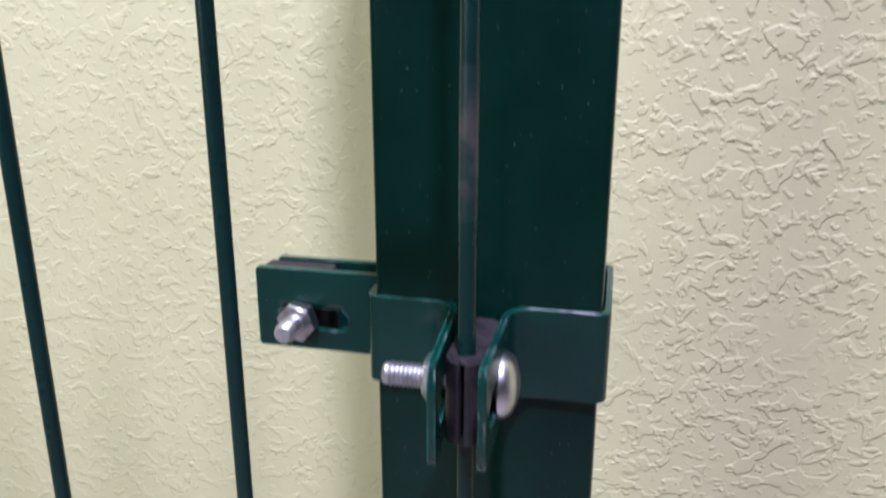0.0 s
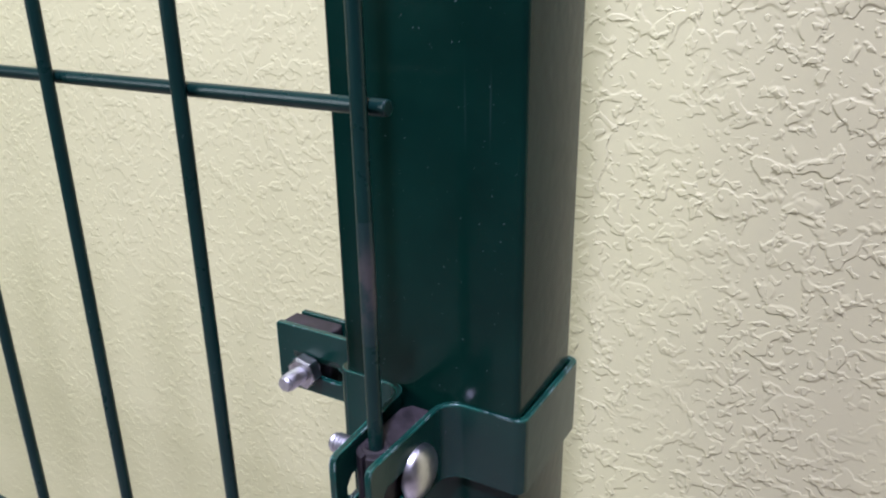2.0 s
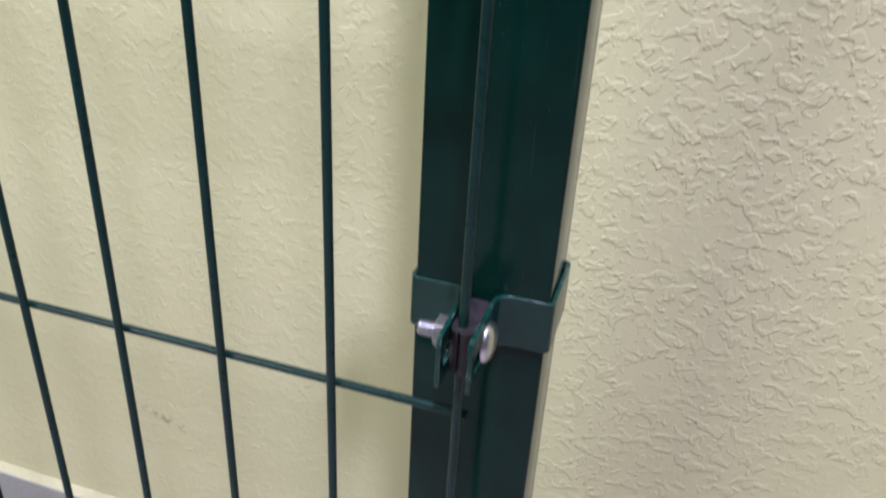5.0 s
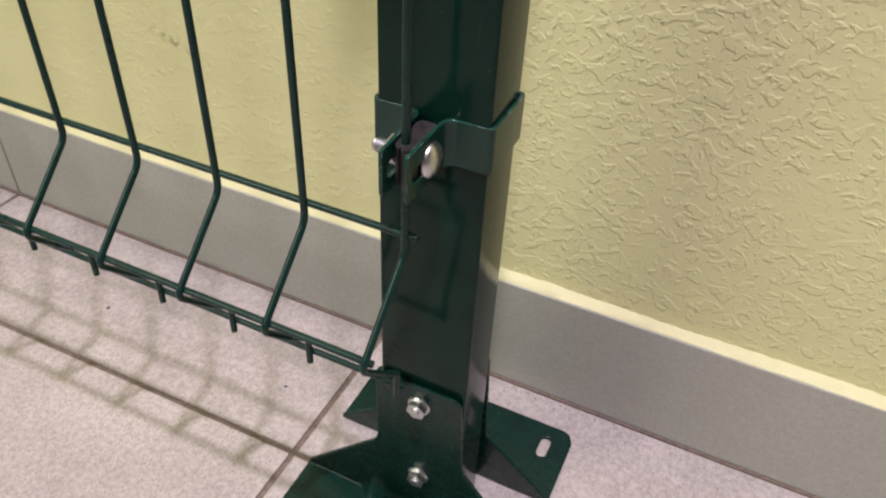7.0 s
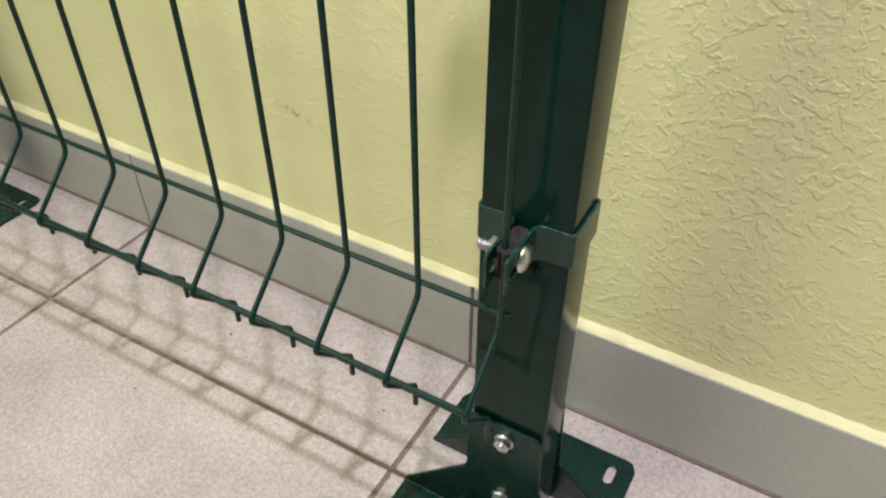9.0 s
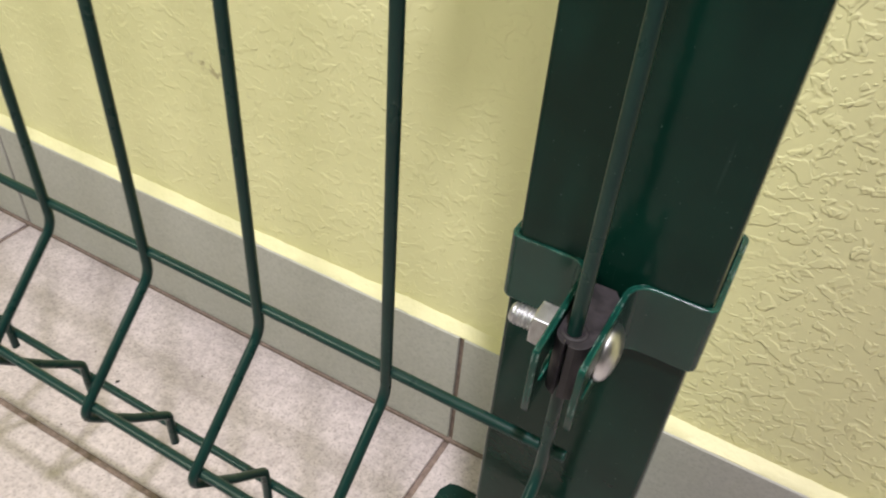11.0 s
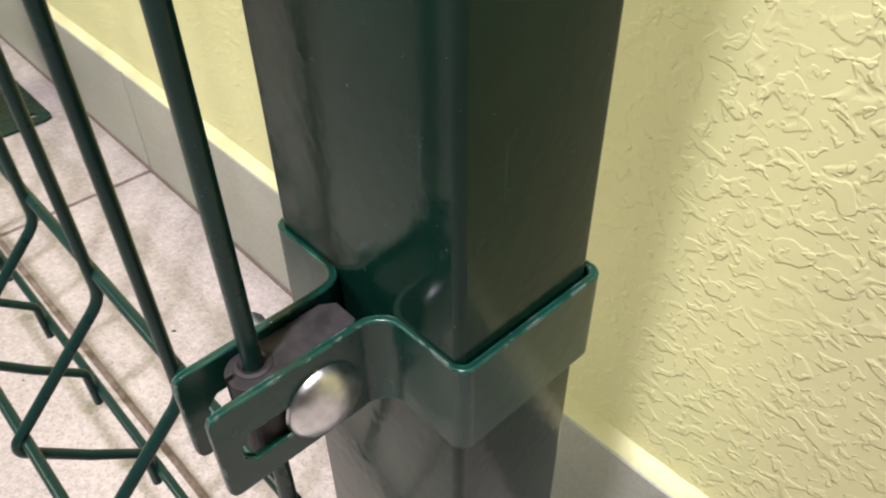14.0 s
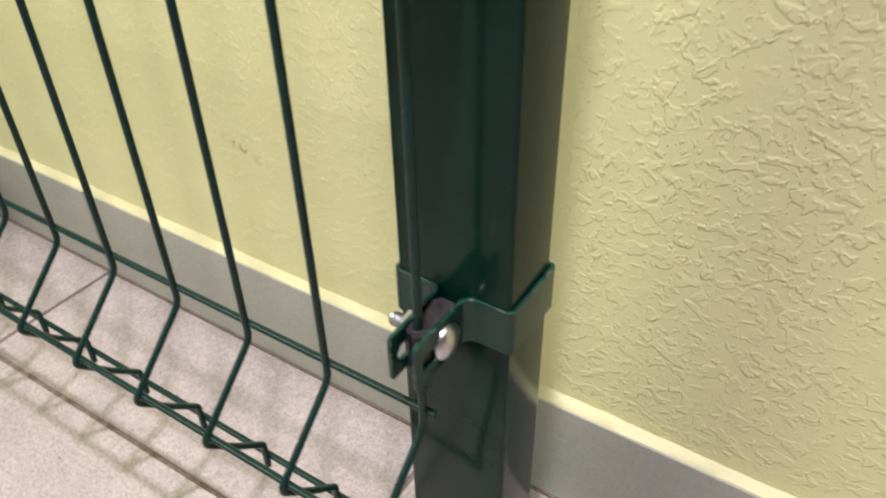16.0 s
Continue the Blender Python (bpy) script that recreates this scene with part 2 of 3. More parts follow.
def lathe(bm, profile, sides, m=Matrix()):
    """Turns rows of (height, radius) round the local z axis."""
    rings = []
    for h, r in profile:
        if r < 1e-6:
            rings.append([bm.verts.new(m @ Vector((0, 0, h)))])
        else:
            rings.append([bm.verts.new(m @ Vector((r * math.cos(2 * math.pi * k / sides), r * math.sin(2 * math.pi * k / sides), h))) for k in range(sides)])
    for a, b in zip(rings, rings[1:]):
        for k in range(sides):
            quad = [a[k % len(a)], a[(k + 1) % len(a)], b[(k + 1) % len(b)], b[k % len(b)]]
            bm.faces.new(list(dict.fromkeys(quad)))
    for ring in (rings[0], rings[-1]):
        if len(ring) > 2:
            bm.faces.new(ring)


def prism(bm, outline, h0, h1, m=Matrix()):
    low = [bm.verts.new(m @ Vector((x, y, h0))) for x, y in outline]
    high = [bm.verts.new(m @ Vector((x, y, h1))) for x, y in outline]
    bm.faces.new(low[::-1])
    bm.faces.new(high)
    n = len(outline)
    for k in range(n):
        bm.faces.new((low[k], low[(k + 1) % n], high[(k + 1) % n], high[k]))


def sheet(line, z0, z1, thick, slots=(), tips=(0.0, 0.0), low_only=False):
    """A band of sheet metal bent along a line seen from above, with slots (from, to, low, high) and rounded tips."""
    cuts = {0.0}
    length = [0.0]
    for a, b in zip(line, line[1:]):
        length.append(length[-1] + (b - a).length)
    total = length[-1]
    cuts.update(length)
    for s in slots:
        c = 0.3 * min(s[3] - s[2], s[1] - s[0])
        cuts.update((s[0], s[0] + c, s[1] - c, s[1]))
    for r, end in ((tips[0], 0), (tips[1], 1)):
        if r:
            cuts.update([total - r, total - 0.4 * r] if end else [r, 0.4 * r])
    cuts = sorted(c for c in cuts if 0 <= c <= total)
    cuts = [c for i, c in enumerate(cuts) if i == 0 or c - cuts[i - 1] > 1e-6]
    rows = sorted({z0, z1, *(z for s in slots for z in (s[2], s[2] + 0.3 * min(s[3] - s[2], s[1] - s[0]), s[3] - 0.3 * min(s[3] - s[2], s[1] - s[0]), s[3]))})
    rows = [z for i, z in enumerate(rows) if i == 0 or z - rows[i - 1] > 1e-6]
    bm = bmesh.new()

    def spot(s):
        for i in range(len(line) - 1):
            if s <= length[i + 1] + 1e-9:
                f = (s - length[i]) / max(1e-9, length[i + 1] - length[i])
                return line[i].lerp(line[i + 1], f)
        return line[-1]

    def trim(s):
        most = 0.0
        for r, gone in ((tips[0], s), (tips[1], total - s)):
            if r and gone < r:
                most = max(most, r - math.sqrt(max(0, r * r - (r - gone) ** 2)))
        return most

    grid = [[bm.verts.new((spot(s).x, spot(s).y, min(max(z, z0 + trim(s)), z1 - (0 if low_only else trim(s))))) for z in rows] for s in cuts]
    for i in range(len(cuts) - 1):
        for j in range(len(rows) - 1):
            s, z = (cuts[i] + cuts[i + 1]) / 2, (rows[j] + rows[j + 1]) / 2
            quad = [grid[i][j], grid[i + 1][j], grid[i + 1][j + 1], grid[i][j + 1]]
            inside = [(a, b, c, d) for a, b, c, d in slots if a < s < b and c < z < d]
            if inside:
                a, b, c, d = inside[0]
                e = 0.3 * min(d - c, b - a)
                if not ((s < a + e or s > b - e) and (z < c + e or z > d - e)):
                    continue
                # the cell at a slot's corner keeps the half away from its middle
                quad.pop((2 if z < c + e else 1) if s < a + e else (3 if z < c + e else 0))
            bm.faces.new(quad)
    bmesh.ops.delete(bm, geom=[v for v in bm.verts if not v.link_faces], context="VERTS")
    bmesh.ops.recalc_face_normals(bm, faces=bm.faces)
    for v in bm.verts:
        v.co -= v.normal * thick / 2
    bm.normal_update()
    bmesh.ops.solidify(bm, geom=bm.faces[:], thickness=-thick)
    return bm


# ---- the room ----
SKIRT_Y = 1.575 * U  # face of the tile skirting
SKIRT_H, SKIRT_T = 0.1095, 0.085 * U
WALL_Y = SKIRT_Y + SKIRT_T
ROOM = 2.6

wall = part("wall_north", slab(-ROOM, ROOM, 0, 0.15, 0, 2.7), PLASTER)
wall.location.y = WALL_Y
tagged(wall, "yellow painted wall with trowelled relief plaster", "wall", kind="structure")
# unseen walls added to close the room, dark to dim the posts' reflections
for name, (x0, x1, y0, y1) in {"wall_east": (ROOM - 0.2, ROOM - 0.05, -3.4, 0.12), "wall_west": (-ROOM + 0.05, -ROOM + 0.2, -3.4, 0.12), "wall_south": (-ROOM + 0.2, ROOM - 0.2, -3.4, -3.25)}.items():
    w = part(name, slab(x0, x1, y0, y1, 0, 2.7), DARK_WALL)
    tagged(w, "plain dark grey wall added to close the room, out of view", "wall", kind="structure")
# unseen ceiling, added to close the room
roof = part("ceiling", slab(-ROOM, ROOM, -3.4, 0.3, 2.7, 2.8), CEILING)
tagged(roof, "plain white painted ceiling", "ceiling", kind="structure")

floor = part("floor", slab(-ROOM, ROOM, -3.4, 0.3, -0.06, -0.0022), GROUT)
tagged(floor, "light speckled porcelain floor tiles with brown grout", "floor", kind="structure")

# hand-laid: its edges wander by about half a millimetre
bm = bmesh.new()
rng = random.Random(11)
rings = []
for k in range(601):
    x = -2.4 + 0.008 * k
    wave = 0.0004 * math.sin(19 * x) + 0.0003 * math.sin(57 * x + 1.3) + rng.uniform(-0.0003, 0.0003)
    crown = 0.0006 * math.sin(31 * x + 0.7) + rng.uniform(-0.0005, 0.0005)
    rings.append([bm.verts.new((x, y, z)) for y, z in ((SKIRT_Y + 0.001 + wave, SKIRT_H + 0.4 * wave), (0.45 * SKIRT_Y + 0.55 * WALL_Y, SKIRT_H + 0.0022 + crown), (WALL_Y + 0.002, SKIRT_H + 0.0052 + crown), (WALL_Y + 0.002, SKIRT_H - 0.002), (SKIRT_Y + 0.001, SKIRT_H - 0.0008))])
for p, q in zip(rings, rings[1:]):
    for k in range(5):
        bm.faces.new((p[k], p[(k + 1) % 5], q[(k + 1) % 5], q[k]))
bm.faces.new(rings[0])
bm.faces.new(rings[-1])
ledge = part("trim", bm, LEDGE, smooth=True)
tagged(ledge, "painted ledge above the grey skirting tiles", "trim", kind="structure")

skirting = part("baseboard", slab(-2.4, 2.4, SKIRT_Y + 0.002, WALL_Y, 0, SKIRT_H - 0.001), GROUT)
tagged(skirting, "grey porcelain skirting tiles along the wall", "baseboard", kind="structure")


joint = part("trim", slab(-2.4, 2.4, SKIRT_Y - 0.0016, SKIRT_Y + 0.0025, -0.001, 0.0028), GROUT, bevel=0.0008)
tagged(joint, "brown grout joint between floor and skirting tiles", "grout", kind="structure")


# ---- fence parts ----
POST_W, POST_F, POST_B = 0.0291, 0.0264, 0.0640
POST_TOP = 1.22


def post_matrix(x):
    """Foot of a post that leans a little towards the left."""
    return pose(x, 0, 0, 0, -0.14, 0)


def on_post(x, z):
    return x - math.tan(radians(0.14)) * z


def bolt_mesh(m, head=0.081 * U):
    """The dome head of a carriage bolt, above 0 on local z."""
    bm = bmesh.new()
    dome = [(0.0, 0.55 * head), (0.0, 0.93 * head), (0.0006, head), (0.0012, 0.985 * head)]
    dome += [(0.0012 + 0.0036 * math.sin(a), 0.985 * head * math.cos(a)) for a in [radians(d) for d in range(12, 90, 13)]] + [(0.0048, 0.0)]
    lathe(bm, dome, 40, m)
    return bm


def shank_mesh(m, length, r=0.0035):
    bm = bmesh.new()
    rows, pitch = [(0.0, r * 0.97)], 0.0011
    z = -0.006
    rows.append((z, r * 0.97))
    while z - pitch > -length + 0.001:
        rows += [(z - 0.45 * pitch, r), (z - 0.95 * pitch, r * 0.83)]
        z -= pitch
    rows += [(-length + 0.0008, r * 0.9), (-length, r * 0.72), (-length, 0.0)]
    lathe(bm, rows[::-1], 28, m)
    return bm


def nut_mesh(m, flats=0.0062, thick=0.0060):
    bm = bmesh.new()
    wide = flats / math.cos(math.pi / 6)
    ring = [(wide * math.cos(math.pi / 3 * k + 0.2), wide * math.sin(math.pi / 3 * k + 0.2)) for k in range(6)]
    prism(bm, ring, 0.0004, thick - 0.0004, m)
    lathe(bm, [(0.0, flats * 0.9), (0.0004, flats * 0.98), (thick - 0.0004, flats * 0.98), (thick, flats * 0.9)], 24, m)
    return bm


def insert_mesh(x0, x1, y0, y1, z0, z1, hole, r):
    """A rubber block with a keyhole at its front, in which a wire stands."""
    slit, half, mid = 0.0005, (x1 - x0) / 2, (x0 + x1) / 2
    back = [(x1, y1 - 0.003), (x1 - 0.002, y1), (x0 + 0.002, y1), (x0, y1 - 0.003)]
    front_l = [(mid - half * math.cos(a), y0 + half - half * math.sin(a)) for a in [radians(d) for d in (0, 12, 24, 36, 48, 60, 72)]]
    front_r = [(mid + half * math.cos(a), y0 + half - half * math.sin(a)) for a in [radians(d) for d in (72, 60, 48, 36, 24, 12, 0)]]
    key = [(hole - slit, y0 + 0.0002)]
    key += [(hole + r * math.sin(a), -r * math.cos(a)) for a in [radians(d) for d in range(-15, -346, -30)]]
    key += [(hole + slit, y0 + 0.0002)]
    bm = bmesh.new()
    prism(bm, back + front_l + key + front_r, z0, z1)
    return bm


TO_LEFT = Matrix(((0, 0, 1, 0), (1, 0, 0, 0), (0, 1, 0, 0), (0, 0, 0, 1)))          # local z becomes x
TO_FRONT = Matrix(((1, 0, 0, 0), (0, 0, 1, 0), (0, -1, 0, 0), (0, 0, 0, 1)))         # local z becomes y


def end_wire_x(z):
    """The last upright wire leans a little away from the panel towards its foot."""
    return (0.018 - 0.013 * min(1.0, max(0.0, (z - 0.26) / 0.93))) * U


def flipped(line, side):
    return [Vector((side * p.x, p.y)) for p in line]


def clamp(x, z, side=1, corner=False, label=""):
    """A fence clamp round a post; z is its upper edge, side -1 mirrors it."""
    h = 0.222 * U
    top = holder("fence_clamp", pose(on_post(x, z), 0, z), label, "clamp", "clamps on the fence posts")
    k = lambda *ps: [(a * U, b * U) for a, b in ps]
    slot = (0.045 * U, 0.225 * U, -0.158 * U, -0.085 * U)
    r = 0.022 * U
    if not corner:
        line = rounded(k((-0.046, -0.128), (-0.053, 0.239), (-0.276, 0.239), (-0.276, 0.602), (0.276, 0.602), (0.276, 0.239), (0.066, 0.239), (0.066, -0.128)), [0.05 * U, r, r, r, r, 0.06 * U])
        line = flipped(line, side)
        total = sum((b - a).length for a, b in zip(line, line[1:]))
        part("band", sheet(line, -h, 0, 0.0019, [slot, (total - slot[1], total - slot[0], slot[2], slot[3])], (0.0022, 0.0022)), GREEN_CLAMP, top, "green powder-coated steel band", True, 0.00035)
    else:
        line = rounded(k((-0.042, -0.110), (-0.066, 0.239), (-0.276, 0.239), (-0.276, 0.385), (-0.640, 0.385)), [0.05 * U, r, 0.02 * U])
        total = sum((b - a).length for a, b in zip(line, line[1:]))
        arm = (total - 0.255 * U, total - 0.06 * U, -0.165 * U, -0.108 * U)
        part("band", sheet(line, -h, 0, 0.0019, [slot, arm], (0.0022, 0.0012)), GREEN_CLAMP, top, "green powder-coated steel band", True, 0.00035)
        line = rounded(k((0.056, -0.110), (0.058, 0.239), (0.276, 0.239), (0.276, 0.602), (-0.276, 0.602), (-0.276, 0.482), (-0.620, 0.482)), [0.06 * U, r, r, r, 0.02 * U])
        part("band", sheet(line, -h, 0, 0.0019, [slot], (0.0022, 0.0012)), GREEN_CLAMP, top, "green powder-coated steel band", True, 0.00035)
        bm = bmesh.new()
        prism(bm, [(-0.634 * U, 0.398 * U), (-0.634 * U, 0.469 * U), (-0.45 * U, 0.469 * U), (-0.44 * U, 0.45 * U), (-0.44 * U, 0.42 * U), (-0.45 * U, 0.398 * U)], -h + 0.001, -0.0008)
        part("rubber_insert", bm, RUBBER, top, "black rubber insert", False, 0.0006)
        m = pose(-0.515 * U, 0.492 * U, -0.135 * U) @ TO_FRONT
        part("bolt_head", bolt_mesh(m), ZINC, top, "zinc-plated dome bolt head", True)
        part("bolt_shank", shank_mesh(m, 0.0262, 0.0031), THREAD, top, "threaded steel shank", True)
        part("nut", nut_mesh(pose(-0.515 * U, 0.375 * U - 0.0050, -0.135 * U) @ TO_FRONT, 0.0051, 0.0050), ZINC, top, "hexagonal zinc nut", False, 0.0003)
    hole = end_wire_x(z) - on_post(x, z) if side > 0 else -(on_post(x, z) - PANEL_END)
    wide = 0.042 if corner else 0.047
    mid = 0.008 if corner else 0.010
    part("rubber_insert", insert_mesh((mid - wide) * U, (mid + wide) * U, -0.055 * U, 0.195 * U, -h + 0.0024, -0.0020, hole, 0.00206), RUBBER, top, "black rubber insert with a slit", False, 0.0003)
    bm = bmesh.new()
    lathe(bm, [(-0.0030, 0.00215), (-0.0020, 0.00222), (-0.0016, 0.0030), (-0.0018, 0.0038), (-0.0030, 0.0044)], 24, Matrix.Translation((hole, 0, 0)))
    part("rubber_lip", bm, RUBBER, top, "worn rubber lip round the wire", True)
    m = Matrix.Diagonal((side, 1, 1, 1)) @ pose((0.061 if corner else 0.066) * U, 0.084 * U, -0.122 * U) @ TO_LEFT
    part("bolt_head", bolt_mesh(m, 0.0079 if corner else 0.0089), ZINC, top, "zinc-plated dome bolt head", True)
    part("bolt_shank", shank_mesh(m, 0.257 * U, 0.0031 if corner else 0.0035), THREAD, top, "threaded steel shank", True)
    m = Matrix.Diagonal((side, 1, 1, 1)) @ pose(-0.066 * U - (0.0040 if corner else 0.0060), 0.084 * U, -0.122 * U) @ TO_LEFT
    part("nut", nut_mesh(m, 0.0050, 0.0040) if corner else nut_mesh(m), ZINC, top, "hexagonal zinc nut", False, 0.0003)
    return top


def bracket(post, back):
    """One bent half of the base: an upright plate that flares out below, ribs and a slotted floor flange."""
    s = -1 if back else 1                        # the back half is the mirror of the front half
    yf = (POST_F - 0.0015) if not back else (POST_B + 0.0015)
    t = 0.003
    dx = -0.0052
    kick = 0.009 if back else 0.004               # the foot stands a little behind the upright plate
    high = 1.31 * U

    def leaned(b):
        for v in b.verts:
            v.co.y += kick * (1 - min(1.0, max(0.0, v.co.z / high)))
        return b

    turn = Matrix(((1, 0, 0, 0), (0, 0, 1, 0), (0, 1, 0, 0), (0, 0, 0, 1)))
    e = [(-0.245, 1.285), (0.215, 1.285), (0.255, 1.245), (0.285, 0.70), (0.305, 0.62), (0.80, 0.045), (0.80, 0.02), (-0.80, 0.02), (-0.80, 0.045), (-0.305, 0.62), (-0.285, 0.70), (-0.285, 1.245)]
    if back:
        e[3:5], e[9:11] = [(0.275, 0.55), (0.285, 0.49)], [(-0.285, 0.49), (-0.275, 0.55)]
    bm = bmesh.new()
    prism(bm, [(a * U + (0 if b > 0.4 else dx), b * U) for a, b in e], yf - (t if not back else 0), yf + (0 if not back else t), turn)
    plate = part("base_bracket", leaned(bm), GREEN_BRACKET, post, "bent green steel base bracket with slotted flange", False, 0.0008)
    # floor flange, bent from the same sheet
    line = [Vector((-0.80 * U + dx, 0)), Vector((-0.4 * U + dx, 0)), Vector((0.4 * U + dx, 0)), Vector((0.80 * U + dx, 0))]
    depth = 0.615 * U
    hole = 0.075 * U
    slots = [(0.175 * U - hole / 2, 0.175 * U + hole / 2, 0.11 * U, 0.29 * U), (1.425 * U - hole / 2, 1.425 * U + hole / 2, 0.11 * U, 0.29 * U)]
    bm = sheet(line, 0, depth, 0.003, slots, (0.010, 0.010), True)
    lay = Matrix(((1, 0, 0, 0), (0, 0, 1, yf - depth - 0.0005), (0, 1, 0, 0.0018), (0, 0, 0, 1))) if not back else Matrix(((1, 0, 0, 0), (0, 0, -1, yf + depth + 0.0005), (0, 1, 0, 0.0018), (0, 0, 0, 1)))
    bmesh.ops.transform(bm, matrix=lay, verts=bm.verts)
    part("flange", leaned(bm), GREEN_BRACKET, plate, "", False, 0.0004)
    # pressed fold between plate and flange: tight at the ends, swelling into two stiffening dents
    bm = bmesh.new()
    rows, across = [], 84
    dents = [rx * U + dx * 0.3 for rx in (-0.29, 0.23)]
    for i in range(across + 1):
        x = (-0.785 + 1.57 * i / across) * U + dx
        swell = sum(math.exp(-abs((x - d) / 0.0090) ** 2.6) for d in dents)
        between = max(0.0, 1 - abs((x - sum(dents) / 2) / (dents[1] - dents[0]) * 2) ** 6)
        rr = 0.0022 + 0.0095 * between * (1 - swell) + 0.0170 * swell
        row = []
        for k in range(9):
            a = radians(90 * k / 8)
            f = k / 8
            # arc at the plain fold, a nearly straight slope on the dents
            away = (1 - math.sin(a)) * (1 - 0.62 * swell) + (1 - f) * 0.62 * swell
            up = (1 - math.cos(a)) * (1 - 0.62 * swell) + f * 0.62 * swell
            row.append(bm.verts.new((x, yf - s * (t + rr * away + 0.0001), 0.0034 + rr * up)))
        rows.append(row)
    for a, b in zip(rows, rows[1:]):
        for k in range(8):
            bm.faces.new((a[k], a[k + 1], b[k + 1], b[k]))
    part("fold", leaned(bm), GREEN_BRACKET, plate, "pressed fold with two stiffening dents", True)
    for bz in (1.133, 0.437):
        m = Matrix.Translation((0.0 * U, yf - s * (t - 0.0002), bz * U)) @ (TO_FRONT if not back else pose(0, 0, 0, 180) @ TO_FRONT)
        m = m @ pose(0, 0, 0, 180)
        bm = bmesh.new()
        lathe(bm, [(0.0, 0.0078), (0.0009, 0.0078), (0.0018, 0.0070), (0.0018, 0.0)], 32, m)
        ring = [(0.0066 * math.cos(math.pi / 3 * k + 0.3), 0.0066 * math.sin(math.pi / 3 * k + 0.3)) for k in range(6)]
        prism(bm, ring, 0.0014, 0.0060, m)
        lathe(bm, [(0.0058, 0.0046), (0.0062, 0.0046), (0.0062, 0.0033), (0.0072, 0.0032), (0.0075, 0.0026), (0.0075, 0.0)], 24, m)
        part("bolt", leaned(bm), ZINC, plate, "zinc hexagon flange nut and bolt end", False, 0.0003)
    return plate


def fence_post(x, label):
    top = holder("fence_post", post_matrix(x), label, "fence post", "posts of the fence")
    r, out = 0.0020, []
    for cx, cy, a0 in ((POST_W - r, POST_F + r, -90), (POST_W - r, POST_B - r, 0), (-POST_W + r, POST_B - r, 90), (-POST_W + r, POST_F + r, 180)):
        out += [(cx + r * math.cos(radians(a0 + 18 * k)), cy + r * math.sin(radians(a0 + 18 * k))) for k in range(6)]
    bm = bmesh.new()
    prism(bm, out, 0.001, POST_TOP)
    part("post_tube", bm, GREEN, top, "", True)
    bracket(top, False)
    bracket(top, True)
    return top


WIRES = 16
STEP = 0.5 * U
PANEL_END = -STEP * (WIRES - 1)
POST_1 = 0.0025
POST_2 = -7.40 * U
fence_post(POST_1, "dark green square steel fence post bolted to base brackets")
fence_post(POST_2 + 0.03 * U, "dark green steel fence post at the farther panel end")
clamp(POST_1, 2.995 * U, label="green steel fence clamp with bolt, round a post")
clamp(POST_1, 4.740 * U, label="green steel fence clamp with bolt, round a post")
clamp(POST_1, 7.104 * U, corner=True, label="green corner fence clamp with a second bolted arm")
for z in (3.022, 4.756):
    clamp(POST_2 + 0.03 * U, z * U, side=-1, label="green steel fence clamp round the farther post")

# ---- the welded mesh panel ----
panel = holder("mesh_fence", pose(0, 0, 0), "green coated welded wire mesh panel with a V-shaped fold", "mesh fence")
WIRE_R = 0.0020
fold = [(0, POST_TOP - 0.03), (0, 2.405), (-0.399, 2.024), (-0.215, 1.820), (-0.067, 1.678), (-0.067, 1.500)]
for i in range(WIRES):
    pts = [(end_wire_x(z if j == 0 else z * U) if i == 0 else -STEP * i - (0.005 * U if i == 1 else 0.0), y * U, z if j == 0 else z * U) for j, (y, z) in enumerate(fold)]
    line = rounded(pts, [0.012, 0.005, 0.012, 0.005], 7)
    bm = bmesh.new()
    tube(bm, line, WIRE_R, 14)
    part("upright_wire", bm, GREEN_WIRE, panel, "", True)
# rubbed patch on the end wire
bm = bmesh.new()
tube(bm, [Vector((end_wire_x(z * U), 0, z * U)) for z in (7.36, 7.45, 7.52, 7.58, 7.65)], WIRE_R + 0.00006, 14)
part("rubbed_coat", bm, SCUFF, panel, "grey rubbed patch of coating", True)
for y, z, over in ((0.014, 2.500, 0.075), (-0.352, 2.038, 0.05), (-0.043, 1.568, 0.05), (0.036, 4.302, 0.05), (0.036, 6.150, 0.05), (0.036, 7.886, 0.057), (0.036, 9.70, 0.05)):
    bm = bmesh.new()
    a, b = Vector((over * U, y * U, z * U)), Vector((PANEL_END - 0.045 * U, y * U, z * U))
    tube(bm, [a, a.lerp(b, 0.003), a.lerp(b, 0.997), b], WIRE_R, 14)
    part("cross_wire", bm, GREEN_WIRE, panel, "", True, 0.0004)

# ---- tiles ----
TILE_W = 0.4567
GAP = 0.0049
slope = math.tan(radians(0.66))
origin_x, origin_y = -0.1072, 0.0285


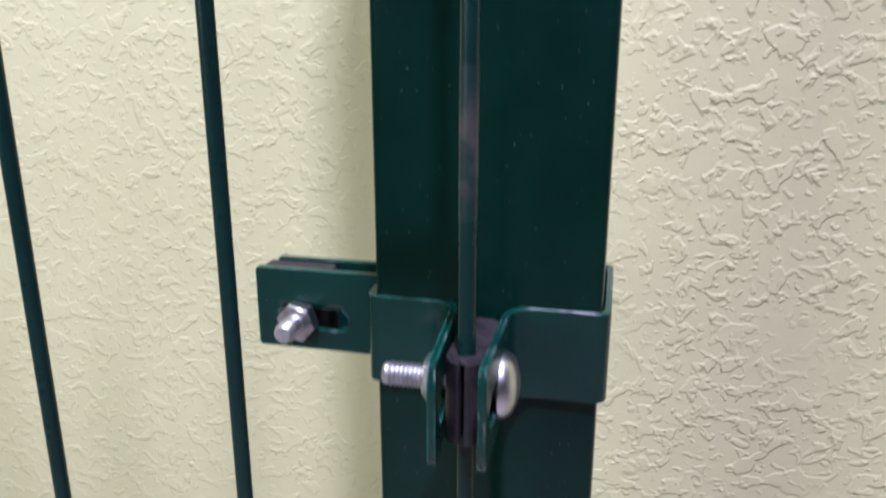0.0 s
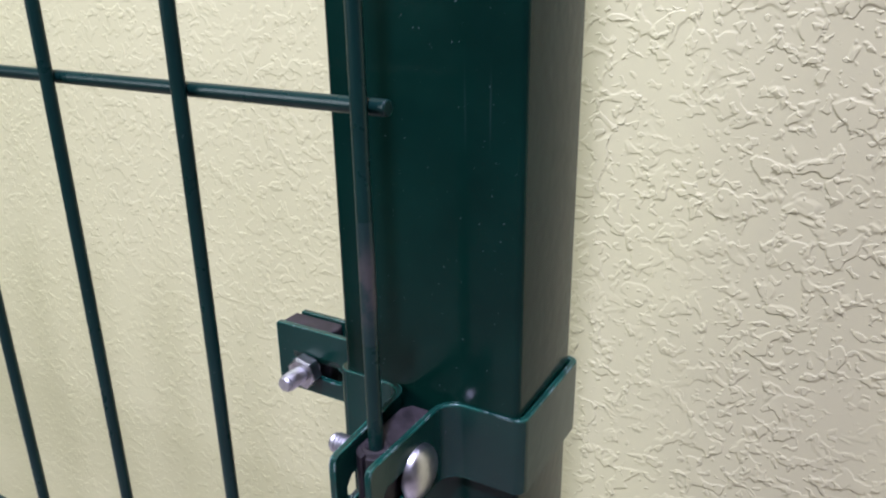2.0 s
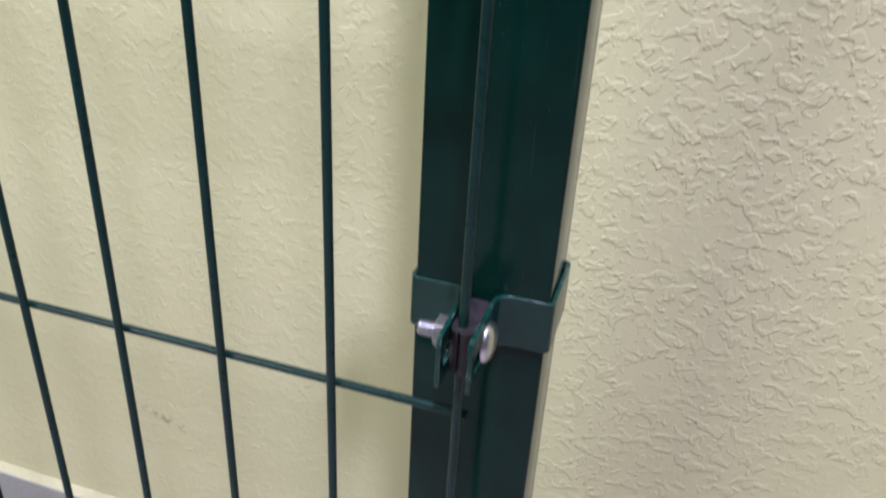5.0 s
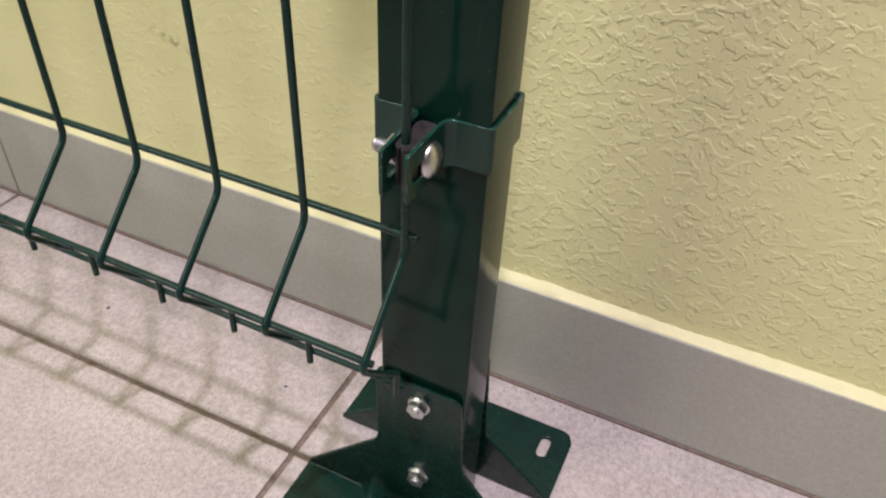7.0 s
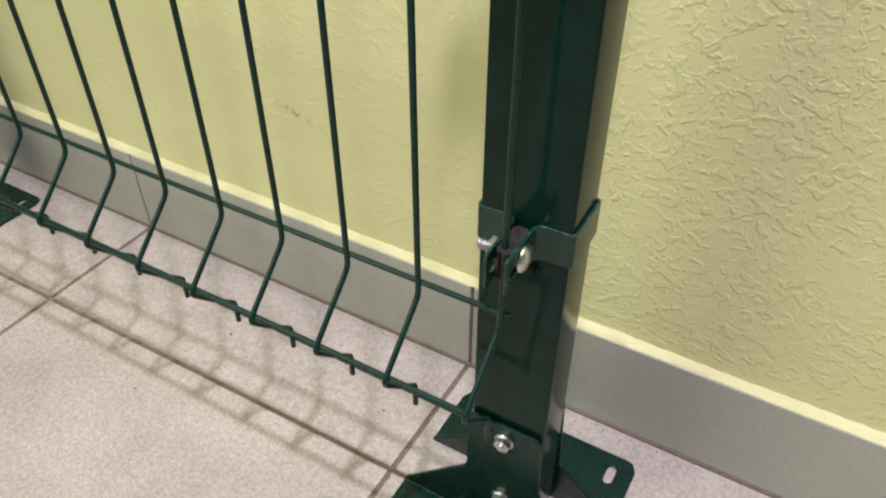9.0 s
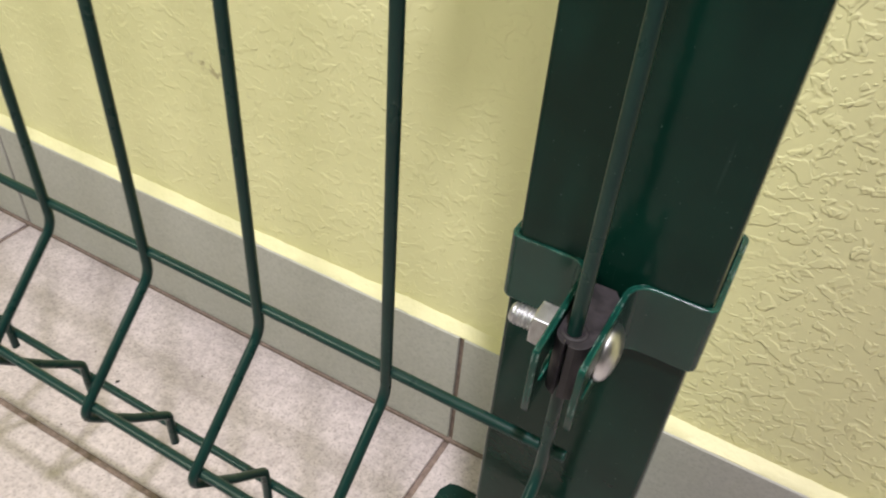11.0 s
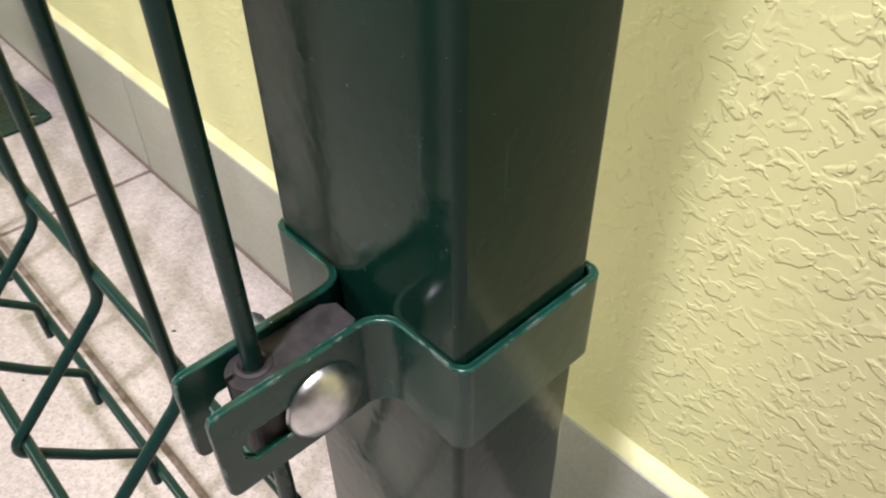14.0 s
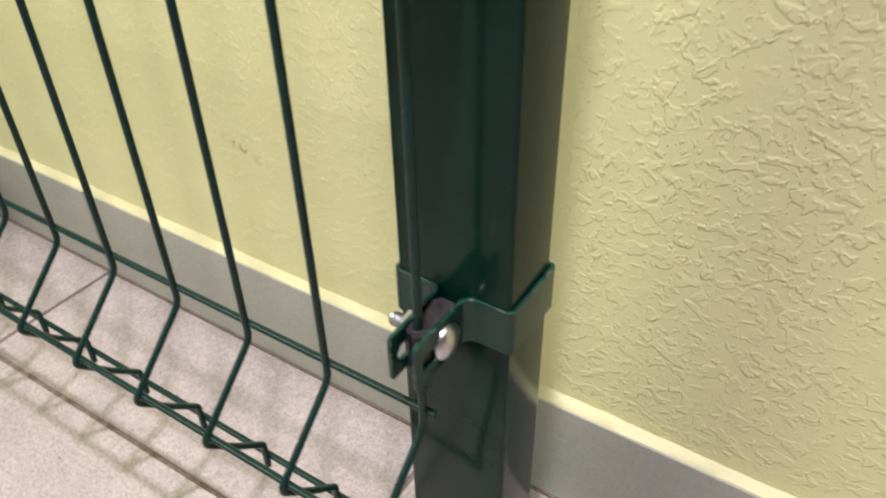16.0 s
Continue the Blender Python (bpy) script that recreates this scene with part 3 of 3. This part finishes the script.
def tile_mesh(name, w, d, z0, z1, b, shear):
    bm = bmesh.new()
    low = [(0, 0), (w, 0), (w, d), (0, d)]
    high = [(b, b), (w - b, b), (w - b, d - b), (b, d - b)]
    rows = [[bm.verts.new((x, y + shear * x, z)) for x, y in ring] for ring, z in ((low, z0), (low, z1 - b), (high, z1))]
    bm.faces.new(rows[2])
    for a, c in zip(rows, rows[1:]):
        for k in range(4):
            bm.faces.new((a[k], a[(k + 1) % 4], c[(k + 1) % 4], c[k]))
    bmesh.ops.recalc_face_normals(bm, faces=bm.faces)
    data = bpy.data.meshes.new(name)
    bm.to_mesh(data)
    bm.free()
    return data


full = tile_mesh("tile", TILE_W - GAP, TILE_W - GAP, -0.02, 0.0, 0.0006, slope)
cut = tile_mesh("tile", TILE_W - GAP, 1.40 * U, -0.02, 0.0, 0.0006, slope)
for data in (full, cut):
    data.materials.append(TILE)
for i in range(-5, 6):
    for j in range(-7, 1):
        x = origin_x + i * TILE_W + GAP / 2
        y = origin_y + slope * i * TILE_W + j * TILE_W + GAP / 2
        if not (-ROOM + 0.1 < x + TILE_W and x < ROOM - 0.1):
            continue
        t = new("tile", cut if j == 0 else full)
        t.location, t.parent = (x, y, 0), floor

skirt = tile_mesh("skirting_tile", TILE_W - 0.0034, SKIRT_H - 0.0035, -0.004, SKIRT_T, 0.0007, 0.0)
skirt.materials.append(SKIRT)
for i in range(-5, 6):
    t = new("skirting_tile", skirt)
    t.parent = skirting
    t.matrix_local = Matrix(((1, 0, 0, origin_x + 0.0035 + i * TILE_W), (0, 0, -1, WALL_Y), (0, 1, 0, 0.003), (0, 0, 0, 1)))

# ---- grit on the floor ----
bm = bmesh.new()
rng = random.Random(4)
spots = [(rng.uniform(-0.75, 0.35), rng.uniform(-0.35, 0.15), rng.uniform(0.0003, 0.0007)) for _ in range(70)]
spots += [(rng.uniform(0.0, 0.14), 0.172 - abs(rng.gauss(0, 0.007)), rng.uniform(0.0003, 0.0006)) for _ in range(16)]
spots += [(-0.348, 0.083, 0.0012), (-0.150, 0.080, 0.0010)]
for x, y, r in spots:
    if y > 1.55 * U:
        continue
    m = Matrix.Translation((x, y, 0.6 * r)) @ pose(0, 0, 0, 0, 0, rng.uniform(0, 360)) @ Matrix.Diagonal((rng.uniform(0.8, 2.0), 1.0, 0.7, 1))
    bmesh.ops.create_icosphere(bm, subdivisions=1, radius=r, matrix=m)
tagged(part("grit", bm, DIRT), "scattered dark grit on the floor tiles", "grit", kind="stuff")
